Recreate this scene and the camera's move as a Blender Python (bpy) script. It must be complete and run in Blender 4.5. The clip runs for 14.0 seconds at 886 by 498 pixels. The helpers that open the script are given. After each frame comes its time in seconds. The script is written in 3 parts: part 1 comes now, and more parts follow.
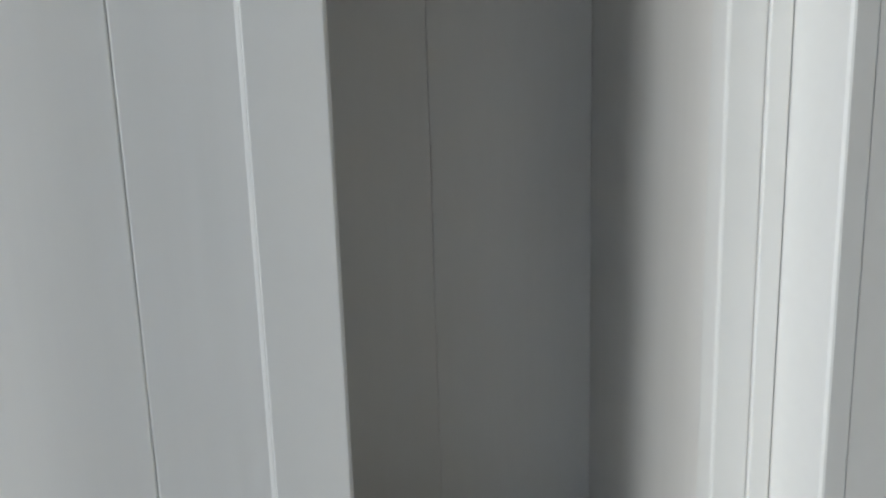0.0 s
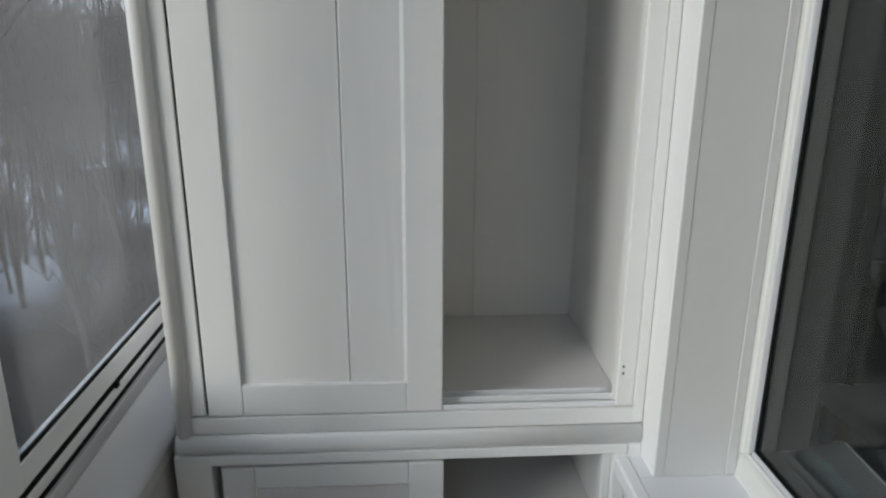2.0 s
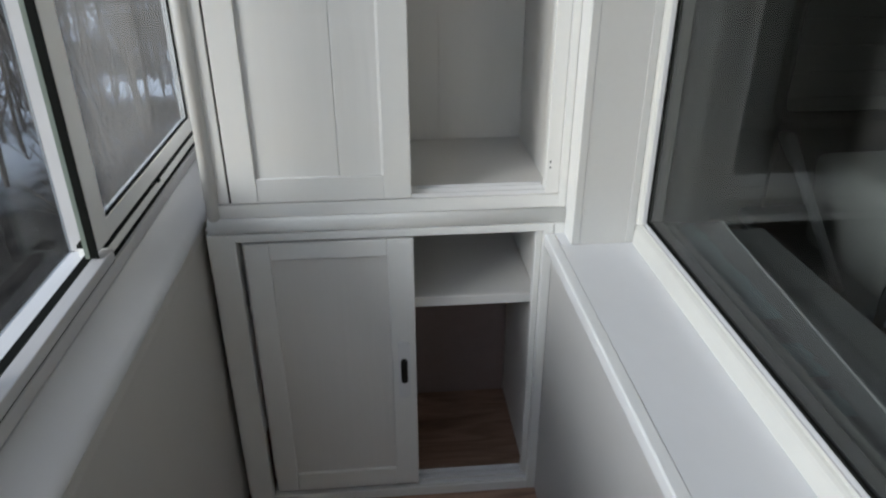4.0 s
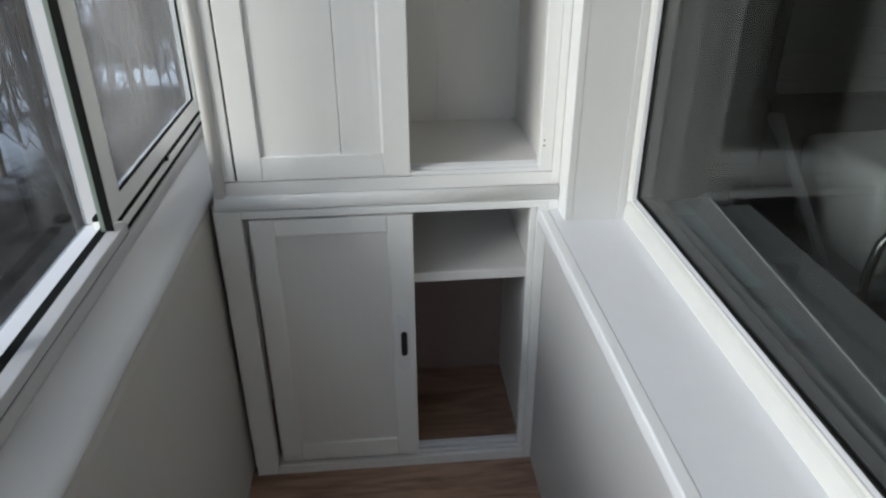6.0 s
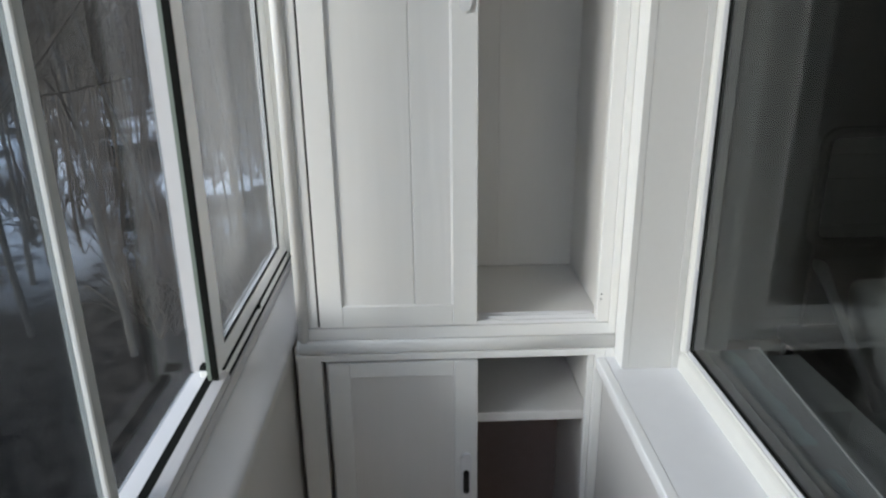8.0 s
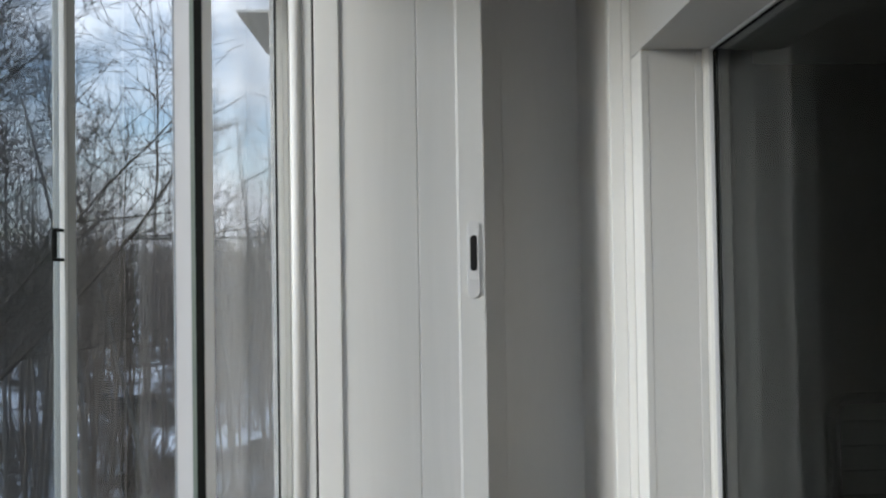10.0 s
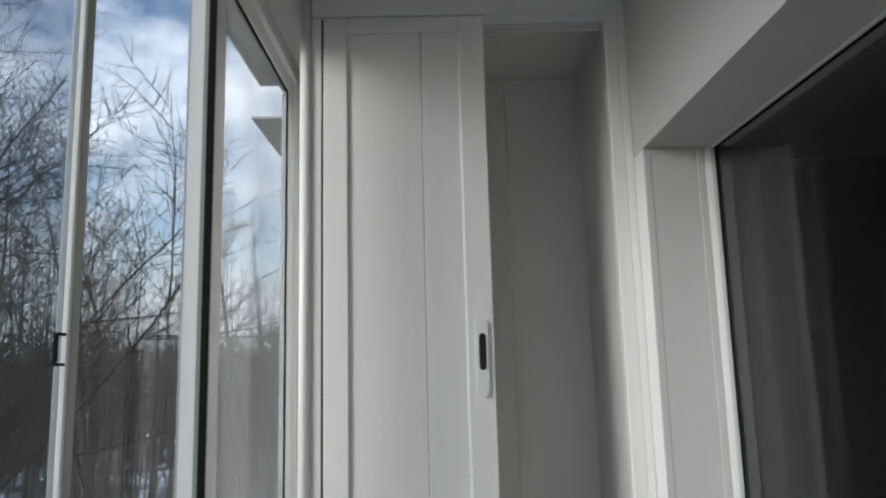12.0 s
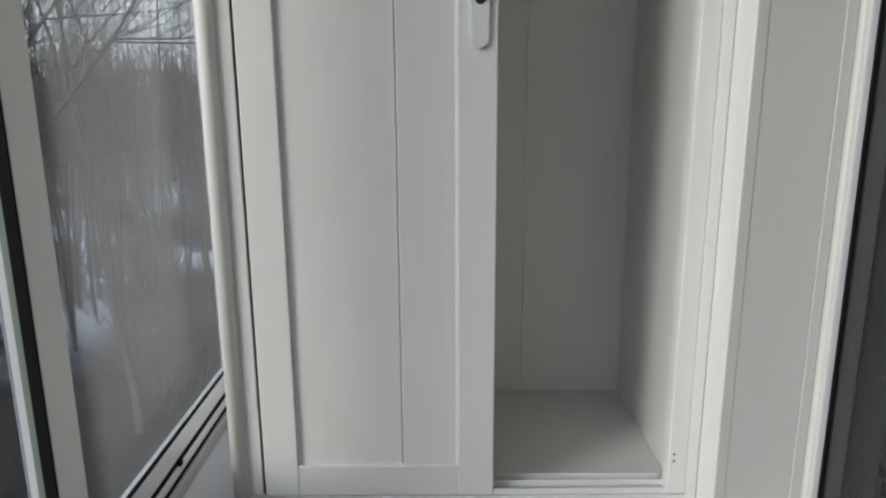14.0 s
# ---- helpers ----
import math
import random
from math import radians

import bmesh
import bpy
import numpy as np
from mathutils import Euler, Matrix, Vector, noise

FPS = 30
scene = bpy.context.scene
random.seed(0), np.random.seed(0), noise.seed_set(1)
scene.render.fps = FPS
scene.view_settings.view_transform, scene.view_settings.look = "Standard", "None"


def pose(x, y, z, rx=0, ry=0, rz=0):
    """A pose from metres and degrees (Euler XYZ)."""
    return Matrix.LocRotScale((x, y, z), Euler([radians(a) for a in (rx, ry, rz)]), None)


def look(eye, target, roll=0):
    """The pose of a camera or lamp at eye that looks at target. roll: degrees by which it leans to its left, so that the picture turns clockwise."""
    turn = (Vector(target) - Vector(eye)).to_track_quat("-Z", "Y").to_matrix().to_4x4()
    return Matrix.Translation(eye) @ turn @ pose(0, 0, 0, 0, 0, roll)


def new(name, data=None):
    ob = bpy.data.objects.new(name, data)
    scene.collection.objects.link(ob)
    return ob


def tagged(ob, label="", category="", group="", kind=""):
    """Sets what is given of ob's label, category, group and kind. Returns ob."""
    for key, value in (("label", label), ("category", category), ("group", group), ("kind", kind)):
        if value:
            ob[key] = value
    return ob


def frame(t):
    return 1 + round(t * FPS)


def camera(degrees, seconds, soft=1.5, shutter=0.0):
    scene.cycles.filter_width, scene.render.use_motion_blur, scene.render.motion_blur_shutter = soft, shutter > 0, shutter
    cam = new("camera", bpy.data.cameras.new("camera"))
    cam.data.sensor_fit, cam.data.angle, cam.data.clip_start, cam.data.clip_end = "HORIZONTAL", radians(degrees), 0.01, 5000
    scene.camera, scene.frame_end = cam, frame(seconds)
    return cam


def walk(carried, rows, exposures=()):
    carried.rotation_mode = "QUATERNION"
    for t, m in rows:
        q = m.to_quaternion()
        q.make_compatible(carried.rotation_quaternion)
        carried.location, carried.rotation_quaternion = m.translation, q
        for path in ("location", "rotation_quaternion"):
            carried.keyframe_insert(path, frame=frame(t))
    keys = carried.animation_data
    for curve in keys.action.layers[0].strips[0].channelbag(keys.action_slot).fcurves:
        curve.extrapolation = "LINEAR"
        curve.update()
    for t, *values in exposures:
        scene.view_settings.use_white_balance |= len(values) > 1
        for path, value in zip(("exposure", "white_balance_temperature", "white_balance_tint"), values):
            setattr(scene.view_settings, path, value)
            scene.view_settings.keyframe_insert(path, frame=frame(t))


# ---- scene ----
EXPOSURES = [(0, 1.37, 6420, 9), (0.5, 1.27, 6480, 9), (1.5, 1.28, 6540, 9.5), (2.5, 1.34, 6580, 9.5), (3.5, 1.46, 6580, 9.5), (6, 1.70, 6580, 9.5), (7, 1.70, 6580, 9.5), (8, 1.69, 6580, 9.5),
             (9, 1.62, 6590, 9.5), (12, 1.46, 6600, 9.5), (13, 1.48, 6660, 9.5), (14, 1.35, 6700, 9.5)]
cam = camera(64.5, 14.0, soft=2.3)
walk(cam, [
    (0, pose(0.044, -0.534, 1.426, 80.01, 1.74, -4.22)),
    (0.5, pose(0.021, -0.652, 1.462, 79.87, 2.62, 1.10)),
    (1, pose(-0.064, -0.805, 1.479, 79.36, 2.00, -1.92)),
    (1.5, pose(-0.100, -0.952, 1.480, 76.48, 0.03, -5.17)),
    (2, pose(-0.067, -1.071, 1.479, 73.10, -0.22, -3.49)),
    (2.5, pose(0.000, -1.211, 1.480, 68.76, 0.58, 1.62)),
    (3, pose(0.014, -1.322, 1.496, 66.93, 0.77, 1.13)),
    (3.5, pose(-0.028, -1.396, 1.485, 64.64, -0.07, -3.71)),
    (5.8, pose(-0.074, -1.519, 1.459, 61.50, 0.27, -5.98)),
    (6, pose(-0.059, -1.519, 1.473, 62.13, 0.23, -5.15)),
    (6.5, pose(-0.065, -1.516, 1.504, 64.01, 0.15, -2.48)),
    (7, pose(-0.097, -1.533, 1.533, 65.37, -0.26, -1.61)),
    (7.5, pose(-0.107, -1.560, 1.595, 65.51, 0.47, -1.96)),
    (8, pose(-0.129, -1.605, 1.625, 70.82, 0.66, -1.84)),
    (8.5, pose(-0.129, -1.618, 1.672, 75.60, 0.77, -1.02)),
    (9, pose(-0.147, -1.630, 1.687, 80.69, 0.69, -1.80)),
    (11.3, pose(-0.142, -1.643, 1.710, 100.74, 1.30, -0.72)),
    (11.5, pose(-0.110, -1.641, 1.712, 101.36, 1.22, 0.52)),
    (12, pose(-0.136, -1.633, 1.700, 98.89, 1.46, -0.59)),
    (12.5, pose(-0.142, -1.580, 1.671, 91.03, 1.51, -1.63)),
    (13, pose(-0.119, -1.467, 1.624, 85.77, 1.27, -1.11)),
    (13.5, pose(-0.100, -1.266, 1.595, 80.61, 1.13, -1.61)),
    (14, pose(-0.086, -1.092, 1.557, 76.86, 0.34, -0.16)),
], EXPOSURES)

# ---- sky and sun ----
world = bpy.data.worlds.new("sky")
scene.world = world
world.use_nodes = True
wn, wl = world.node_tree.nodes, world.node_tree.links
wn.clear()
w_out, w_bg = wn.new("ShaderNodeOutputWorld"), wn.new("ShaderNodeBackground")
w_sky, w_mix, w_ramp, w_noise = (wn.new("ShaderNode" + k) for k in ("TexSky", "MixRGB", "ValToRGB", "TexNoise"))
w_co, w_map = wn.new("ShaderNodeTexCoord"), wn.new("ShaderNodeMapping")
w_sky.sky_type, w_sky.sun_disc = "NISHITA", False
w_sky.sun_elevation, w_sky.sun_rotation = radians(19.5), radians(239)
w_map.inputs["Scale"].default_value = (1.0, 1.0, 2.2)
w_noise.inputs["Scale"].default_value, w_noise.inputs["Detail"].default_value = 3.2, 7
w_noise.inputs["Roughness"].default_value = 0.6
w_ramp.color_ramp.elements[0].position, w_ramp.color_ramp.elements[1].position = 0.36, 0.6
w_bg.inputs["Strength"].default_value = 0.135
wl.new(w_co.outputs["Generated"], w_map.inputs["Vector"])
wl.new(w_map.outputs["Vector"], w_noise.inputs["Vector"])
wl.new(w_noise.outputs["Fac"], w_ramp.inputs["Fac"])
wl.new(w_ramp.outputs["Color"], w_mix.inputs["Fac"])
wl.new(w_sky.outputs["Color"], w_mix.inputs["Color1"])
# an overcast sky's own gradient: about three times as bright overhead as at the horizon
w_sep, w_grad = wn.new("ShaderNodeSeparateXYZ"), wn.new("ShaderNodeValToRGB")
wl.new(w_co.outputs["Generated"], w_sep.inputs["Vector"])
wl.new(w_sep.outputs["Z"], w_grad.inputs["Fac"])
w_grad.color_ramp.elements[0].position, w_grad.color_ramp.elements[0].color = 0.0, (0.36, 0.37, 0.39, 1)
w_grad.color_ramp.elements[1].position, w_grad.color_ramp.elements[1].color = 0.9, (1.15, 1.18, 1.24, 1)
w_cloud = wn.new("ShaderNodeVectorMath")
w_cloud.operation = "SCALE"
w_cloud.inputs["Scale"].default_value = 10.0
wl.new(w_grad.outputs["Color"], w_cloud.inputs[0])
wl.new(w_cloud.outputs["Vector"], w_mix.inputs["Color2"])
wl.new(w_mix.outputs["Color"], w_bg.inputs["Color"])
wl.new(w_bg.outputs["Background"], w_out.inputs["Surface"])

sun = new("sun", bpy.data.lights.new("sun", "SUN"))
sun.data.energy, sun.data.angle, sun.data.color = 0.82, radians(26), (0.92, 0.97, 1.0)
sun.matrix_world = look((-40, -24, 16.5), (0, 0, 0))


# ---- materials ----
def material(name):
    m = bpy.data.materials.new(name)
    m.use_nodes = True
    n, l = m.node_tree.nodes, m.node_tree.links
    return m, n, l, n["Principled BSDF"]


def paint(name, color, rough, grain=(1, 1, 1), bump=0.02, dirt=0.06, scale=40.0, spec=0.5):
    """Painted surface: base colour, faint two-scale unevenness, grain stretched by the mapping."""
    m, n, l, p = material(name)
    co, mp = n.new("ShaderNodeTexCoord"), n.new("ShaderNodeMapping")
    mp.inputs["Scale"].default_value = grain
    big, fine = n.new("ShaderNodeTexNoise"), n.new("ShaderNodeTexNoise")
    big.inputs["Scale"].default_value, big.inputs["Detail"].default_value = 3.0, 4
    fine.inputs["Scale"].default_value, fine.inputs["Detail"].default_value = scale, 5
    mix, add = n.new("ShaderNodeMixRGB"), n.new("ShaderNodeMixRGB")
    dark = tuple(c * (1 - dirt) * k for c, k in zip(color, (1.0, 0.995, 0.98)))
    mix.inputs["Color1"].default_value, mix.inputs["Color2"].default_value = (*color, 1), (*dark, 1)
    add.blend_type = "MULTIPLY"
    add.inputs["Fac"].default_value = dirt
    bp = n.new("ShaderNodeBump")
    bp.inputs["Strength"].default_value, bp.inputs["Distance"].default_value = 1.0, bump * 0.01
    l.new(co.outputs["Object"], mp.inputs["Vector"])
    l.new(co.outputs["Object"], big.inputs["Vector"])
    l.new(mp.outputs["Vector"], fine.inputs["Vector"])
    l.new(big.outputs["Fac"], mix.inputs["Fac"])
    l.new(mix.outputs["Color"], add.inputs["Color1"])
    l.new(fine.outputs["Fac"], add.inputs["Color2"])
    l.new(add.outputs["Color"], p.inputs["Base Color"])
    l.new(fine.outputs["Fac"], bp.inputs["Height"])
    l.new(bp.outputs["Normal"], p.inputs["Normal"])
    p.inputs["Roughness"].default_value = rough
    p.inputs["Specular IOR Level"].default_value = spec
    return m


def glass(name, tint, gloss, edge=1.0):
    """Thin pane: lets light straight through, dimmed by tint, mirrors at its surface."""
    m, n, l, p = material(name)
    n.remove(p)
    tr, gl, mx, lw, pw, ma = (n.new("ShaderNode" + k) for k in ("BsdfTransparent", "BsdfGlossy", "MixShader", "LayerWeight", "Math", "Math"))
    tr.inputs["Color"].default_value = (*tint, 1)
    gl.inputs["Roughness"].default_value = 0.0
    lw.inputs["Blend"].default_value = 0.5
    pw.operation, pw.inputs[1].default_value = "POWER", 5.0
    ma.operation, ma.inputs[1].default_value, ma.inputs[2].default_value = "MULTIPLY_ADD", (1.0 - gloss) * edge, gloss
    l.new(lw.outputs["Facing"], pw.inputs[0])
    l.new(pw.outputs["Value"], ma.inputs[0])
    l.new(ma.outputs["Value"], mx.inputs["Fac"])
    l.new(tr.outputs["BSDF"], mx.inputs[1])
    l.new(gl.outputs["BSDF"], mx.inputs[2])
    l.new(mx.outputs["Shader"], n["Material Output"].inputs["Surface"])
    return m


def dusty(name, tint, gloss, edge, dust):
    """Pane with a thin uneven film of dust that scatters the daylight."""
    m = glass(name, tint, gloss, edge)
    n, l = m.node_tree.nodes, m.node_tree.links
    co, no, mr, tl, mx = (n.new("ShaderNode" + k) for k in ("TexCoord", "TexNoise", "MapRange", "BsdfTranslucent", "MixShader"))
    no.inputs["Scale"].default_value, no.inputs["Detail"].default_value = 3.0, 4
    mr.inputs["From Min"].default_value, mr.inputs["From Max"].default_value = 0.3, 0.7
    mr.inputs["To Min"].default_value, mr.inputs["To Max"].default_value = dust * 0.6, dust * 1.3
    tl.inputs["Color"].default_value = (0.150, 0.156, 0.162, 1)
    l.new(co.outputs["Object"], no.inputs["Vector"])
    l.new(no.outputs["Fac"], mr.inputs["Value"])
    l.new(mr.outputs["Result"], mx.inputs["Fac"])
    l.new(n["Mix Shader"].outputs["Shader"], mx.inputs[1])
    l.new(tl.outputs["BSDF"], mx.inputs[2])
    l.new(mx.outputs["Shader"], n["Material Output"].inputs["Surface"])
    return m


def wood_floor(name):
    m, n, l, p = material(name)
    co, mp = n.new("ShaderNodeTexCoord"), n.new("ShaderNodeMapping")
    mp.inputs["Scale"].default_value = (1.4, 9.0, 1.0)
    no, fine, rp, mx = (n.new("ShaderNode" + k) for k in ("TexNoise", "TexNoise", "ValToRGB", "MixRGB"))
    no.inputs["Scale"].default_value, no.inputs["Detail"].default_value, no.inputs["Distortion"].default_value = 2.2, 6, 1.6
    fine.inputs["Scale"].default_value, fine.inputs["Detail"].default_value = 40, 6
    e = rp.color_ramp.elements
    e[0].position, e[0].color = 0.28, (0.21, 0.115, 0.078, 1)
    e[1].position, e[1].color = 0.6, (0.47, 0.30, 0.215, 1)
    mx.blend_type, mx.inputs["Fac"].default_value = "MULTIPLY", 0.35
    l.new(co.outputs["Object"], mp.inputs["Vector"])
    l.new(mp.outputs["Vector"], no.inputs["Vector"])
    l.new(mp.outputs["Vector"], fine.inputs["Vector"])
    l.new(no.outputs["Fac"], rp.inputs["Fac"])
    l.new(rp.outputs["Color"], mx.inputs["Color1"])
    l.new(fine.outputs["Fac"], mx.inputs["Color2"])
    l.new(mx.outputs["Color"], p.inputs["Base Color"])
    p.inputs["Roughness"].default_value = 0.45
    return m


def snow_ground(name):
    m, n, l, p = material(name)
    co = n.new("ShaderNodeTexCoord")
    a, b, ra, rb, mx, m2 = (n.new("ShaderNode" + k) for k in ("TexNoise", "TexNoise", "ValToRGB", "ValToRGB", "MixRGB", "MixRGB"))
    a.inputs["Scale"].default_value, a.inputs["Detail"].default_value = 0.11, 8
    b.inputs["Scale"].default_value, b.inputs["Detail"].default_value = 1.6, 8
    ra.color_ramp.elements[0].position, ra.color_ramp.elements[1].position = 0.46, 0.54
    rb.color_ramp.elements[0].position, rb.color_ramp.elements[0].color = 0.3, (0.010, 0.009, 0.008, 1)
    rb.color_ramp.elements[1].position, rb.color_ramp.elements[1].color = 0.7, (0.040, 0.035, 0.030, 1)
    m2.inputs["Fac"].default_value = 0.18
    mx.inputs["Color2"].default_value = (0.60, 0.65, 0.72, 1)
    l.new(co.outputs["Object"], a.inputs["Vector"])
    l.new(co.outputs["Object"], b.inputs["Vector"])
    l.new(a.outputs["Fac"], m2.inputs["Color1"])
    l.new(b.outputs["Fac"], m2.inputs["Color2"])
    l.new(m2.outputs["Color"], ra.inputs["Fac"])
    l.new(b.outputs["Fac"], rb.inputs["Fac"])
    ln, mr, mu = n.new("ShaderNodeVectorMath"), n.new("ShaderNodeMapRange"), n.new("ShaderNodeMath")
    ln.operation, mu.operation = "LENGTH", "MULTIPLY"
    mr.inputs["From Min"].default_value, mr.inputs["From Max"].default_value = 30.0, 47.0
    l.new(co.outputs["Object"], ln.inputs[0])
    l.new(ln.outputs["Value"], mr.inputs["Value"])
    l.new(mr.outputs["Result"], mu.inputs[0])
    l.new(ra.outputs["Color"], mu.inputs[1])
    l.new(mu.outputs["Value"], mx.inputs["Fac"])
    l.new(rb.outputs["Color"], mx.inputs["Color1"])
    l.new(mx.outputs["Color"], p.inputs["Base Color"])
    p.inputs["Roughness"].default_value = 0.95
    p.inputs["Specular IOR Level"].default_value = 0.08
    return m


def grain_paint(name, color):
    """White paint over open wood grain: long warped rings and fine pores, seen in relief."""
    m = paint(name, color, 0.42, (1, 1, 0.05), 0.02, 0.04, 90)
    n, l = m.node_tree.nodes, m.node_tree.links
    co, mp, wv = n.new("ShaderNodeTexCoord"), n.new("ShaderNodeMapping"), n.new("ShaderNodeTexWave")
    mp.inputs["Scale"].default_value = (1.0, 1.0, 0.13)
    wv.bands_direction = "X"
    wv.inputs["Scale"].default_value, wv.inputs["Distortion"].default_value = 9.0, 9.0
    wv.inputs["Detail"].default_value, wv.inputs["Detail Scale"].default_value = 3.0, 1.2
    bp, old = n.new("ShaderNodeBump"), n["Bump"]
    bp.inputs["Strength"].default_value, bp.inputs["Distance"].default_value = 0.22, 0.0007
    l.new(co.outputs["Object"], mp.inputs["Vector"])
    l.new(mp.outputs["Vector"], wv.inputs["Vector"])
    l.new(wv.outputs["Fac"], bp.inputs["Height"])
    l.new(old.outputs["Normal"], bp.inputs["Normal"])
    l.new(bp.outputs["Normal"], n["Principled BSDF"].inputs["Normal"])
    return m


WHITE = (0.77, 0.77, 0.755)
M_CAB = paint("cabinet_paint", WHITE, 0.5, (1, 1, 1), 0.008, 0.03, 60)
M_GRAIN = grain_paint("grained_panel", (0.79, 0.79, 0.775))
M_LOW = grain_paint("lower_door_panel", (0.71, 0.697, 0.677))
M_INNER = paint("cabinet_lining", (0.80, 0.785, 0.765), 0.5, (5, 5, 0.5), 0.01, 0.05, 12)
M_BOARD = paint("brown_hardboard", (0.36, 0.28, 0.26), 0.7, (1, 1, 1), 0.02, 0.15, 40)
M_PVC = paint("white_plastic", (0.77, 0.775, 0.785), 0.25, (1, 1, 1), 0.004, 0.03, 30)
M_ALU = paint("white_aluminium", (0.78, 0.79, 0.78), 0.3, (1, 1, 1), 0.004, 0.05, 30)
M_SILL = paint("pale_grey_sill", (0.72, 0.73, 0.76), 0.35, (1, 1, 1), 0.004, 0.05, 30)
# greyed base carries the shade that a person at the camera would cast
M_SLOPE = paint("dimmed_sill_laminate", (0.53, 0.54, 0.565), 0.22, (1, 1, 1), 0.003, 0.04, 30, 0.6)
M_RAIL = paint("cream_plastic", (0.64, 0.635, 0.605), 0.45, (1, 1, 1), 0.004, 0.05, 30)
# white profile colour greyed to imitate weak light on room-facing sides
M_POST = paint("dimmed_white_aluminium", (0.50, 0.50, 0.515), 0.4, (1, 1, 1), 0.004, 0.05, 30)
M_BAR = paint("grey_aluminium", (0.42, 0.44, 0.43), 0.35, (1, 1, 1), 0.004, 0.08, 30)
M_WALL = paint("white_wall", (0.735, 0.735, 0.725), 0.6, (1, 1, 1), 0.02, 0.04, 90)
# cream lowered as well, for the same foreground shade
M_PARAPET = paint("dimmed_cream_panel", (0.46, 0.45, 0.43), 0.55, (1, 1, 1), 0.02, 0.04, 60)
# shaded copy of M_WALL for faces turned away from the window light
M_REVEAL = paint("shaded_white_wall", (0.55, 0.55, 0.54), 0.6, (1, 1, 1), 0.015, 0.05, 80)
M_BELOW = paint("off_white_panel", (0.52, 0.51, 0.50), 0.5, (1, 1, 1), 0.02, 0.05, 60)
M_CEIL = paint("ceiling_white", (0.60, 0.60, 0.58), 0.6, (1, 1, 1), 0.01, 0.04, 60)
# near-black colour puts the unlit room's darkness into its walls
M_ROOM = paint("darkened_room_wall", (0.06, 0.059, 0.056), 0.8, (1, 1, 1), 0.02, 0.15, 20)
M_RUBBER = paint("black_gasket", (0.008, 0.009, 0.008), 0.8, (1, 1, 1), 0.0, 0.1, 30, 0.1)
M_SEAL = paint("grey_green_seal", (0.18, 0.22, 0.19), 0.5, (1, 1, 1), 0.0, 0.1, 30)
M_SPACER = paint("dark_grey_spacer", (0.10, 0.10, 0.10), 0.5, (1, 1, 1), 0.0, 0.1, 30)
M_SLOT = paint("black_recess", (0.008, 0.008, 0.009), 0.45, (1, 1, 1), 0.0, 0.1, 30)
M_CHROME = paint("steel", (0.55, 0.55, 0.55), 0.25, (1, 1, 1), 0.0, 0.05, 30)
M_CHROME.node_tree.nodes["Principled BSDF"].inputs["Metallic"].default_value = 1.0
M_FABRIC = paint("grey_fabric", (0.50, 0.50, 0.49), 0.9, (1, 1, 1), 0.1, 0.2, 200)
M_COVER = paint("pale_cloth", (0.62, 0.62, 0.60), 0.9, (1, 1, 1), 0.1, 0.15, 60)
M_SHEET = paint("pale_roof_sheet", (0.72, 0.72, 0.69), 0.6, (1, 1, 1), 0.02, 0.1, 20)
M_FILM = paint("blue_film", (0.55, 0.72, 0.77), 0.35, (1, 1, 1), 0.05, 0.3, 80)
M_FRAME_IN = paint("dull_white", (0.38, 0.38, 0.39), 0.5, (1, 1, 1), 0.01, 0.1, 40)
M_CONC = paint("grey_slab", (0.5, 0.5, 0.48), 0.85, (1, 1, 1), 0.05, 0.25, 12)
M_BARK = paint("bark", (0.12, 0.102, 0.086), 0.9, (1, 1, 0.3), 0.3, 0.5, 6, 0.1)
M_BIRCH = paint("birch_bark", (0.22, 0.205, 0.19), 0.85, (1, 1, 3), 0.3, 0.6, 4, 0.1)
M_BRUSH = paint("dry_brush", (0.19, 0.162, 0.138), 0.95, (1, 1, 1), 0.3, 0.5, 3, 0.1)
M_FLOOR = wood_floor("brown_wood_floor")
M_GROUND = snow_ground("snowy_ground")
M_DUSTY = dusty("dusty_glass", (0.75, 0.78, 0.81), 0.03, 0.6, 0.19)
# tints darken the bright outdoors; panes cast no shadow, so daylight stays full
M_PANE = glass("window_glass", (0.64, 0.67, 0.70), 0.016, 0.30)
M_PANE_PALE = glass("pale_tint_glass", (0.76, 0.785, 0.81), 0.016, 0.30)
M_PANE2 = glass("double_glazing", (0.82, 0.84, 0.835), 0.036, 0.65)


# ---- mesh helpers ----
def thing(name, at, label, category, group="", kind=""):
    ob = new(name)
    ob.location = at
    ob.empty_display_size = 0.05
    return tagged(ob, label, category, group, kind)


def base_of(parent):
    v = Vector((0, 0, 0))
    while parent is not None:
        v += parent.location
        parent = parent.parent
    return v


def part(name, bm, mat, parent=None, label="", smooth=False):
    """Links a bmesh in world coordinates as one mesh object, under parent if there is one."""
    me = bpy.data.meshes.new(name)
    off = base_of(parent)
    bmesh.ops.translate(bm, verts=bm.verts, vec=-off)
    bmesh.ops.recalc_face_normals(bm, faces=bm.faces)
    bm.to_mesh(me)
    bm.free()
    me.materials.append(mat)
    if smooth:
        for f in me.polygons:
            f.use_smooth = True
    ob = new(name, me)
    ob.parent = parent
    return tagged(ob, label)


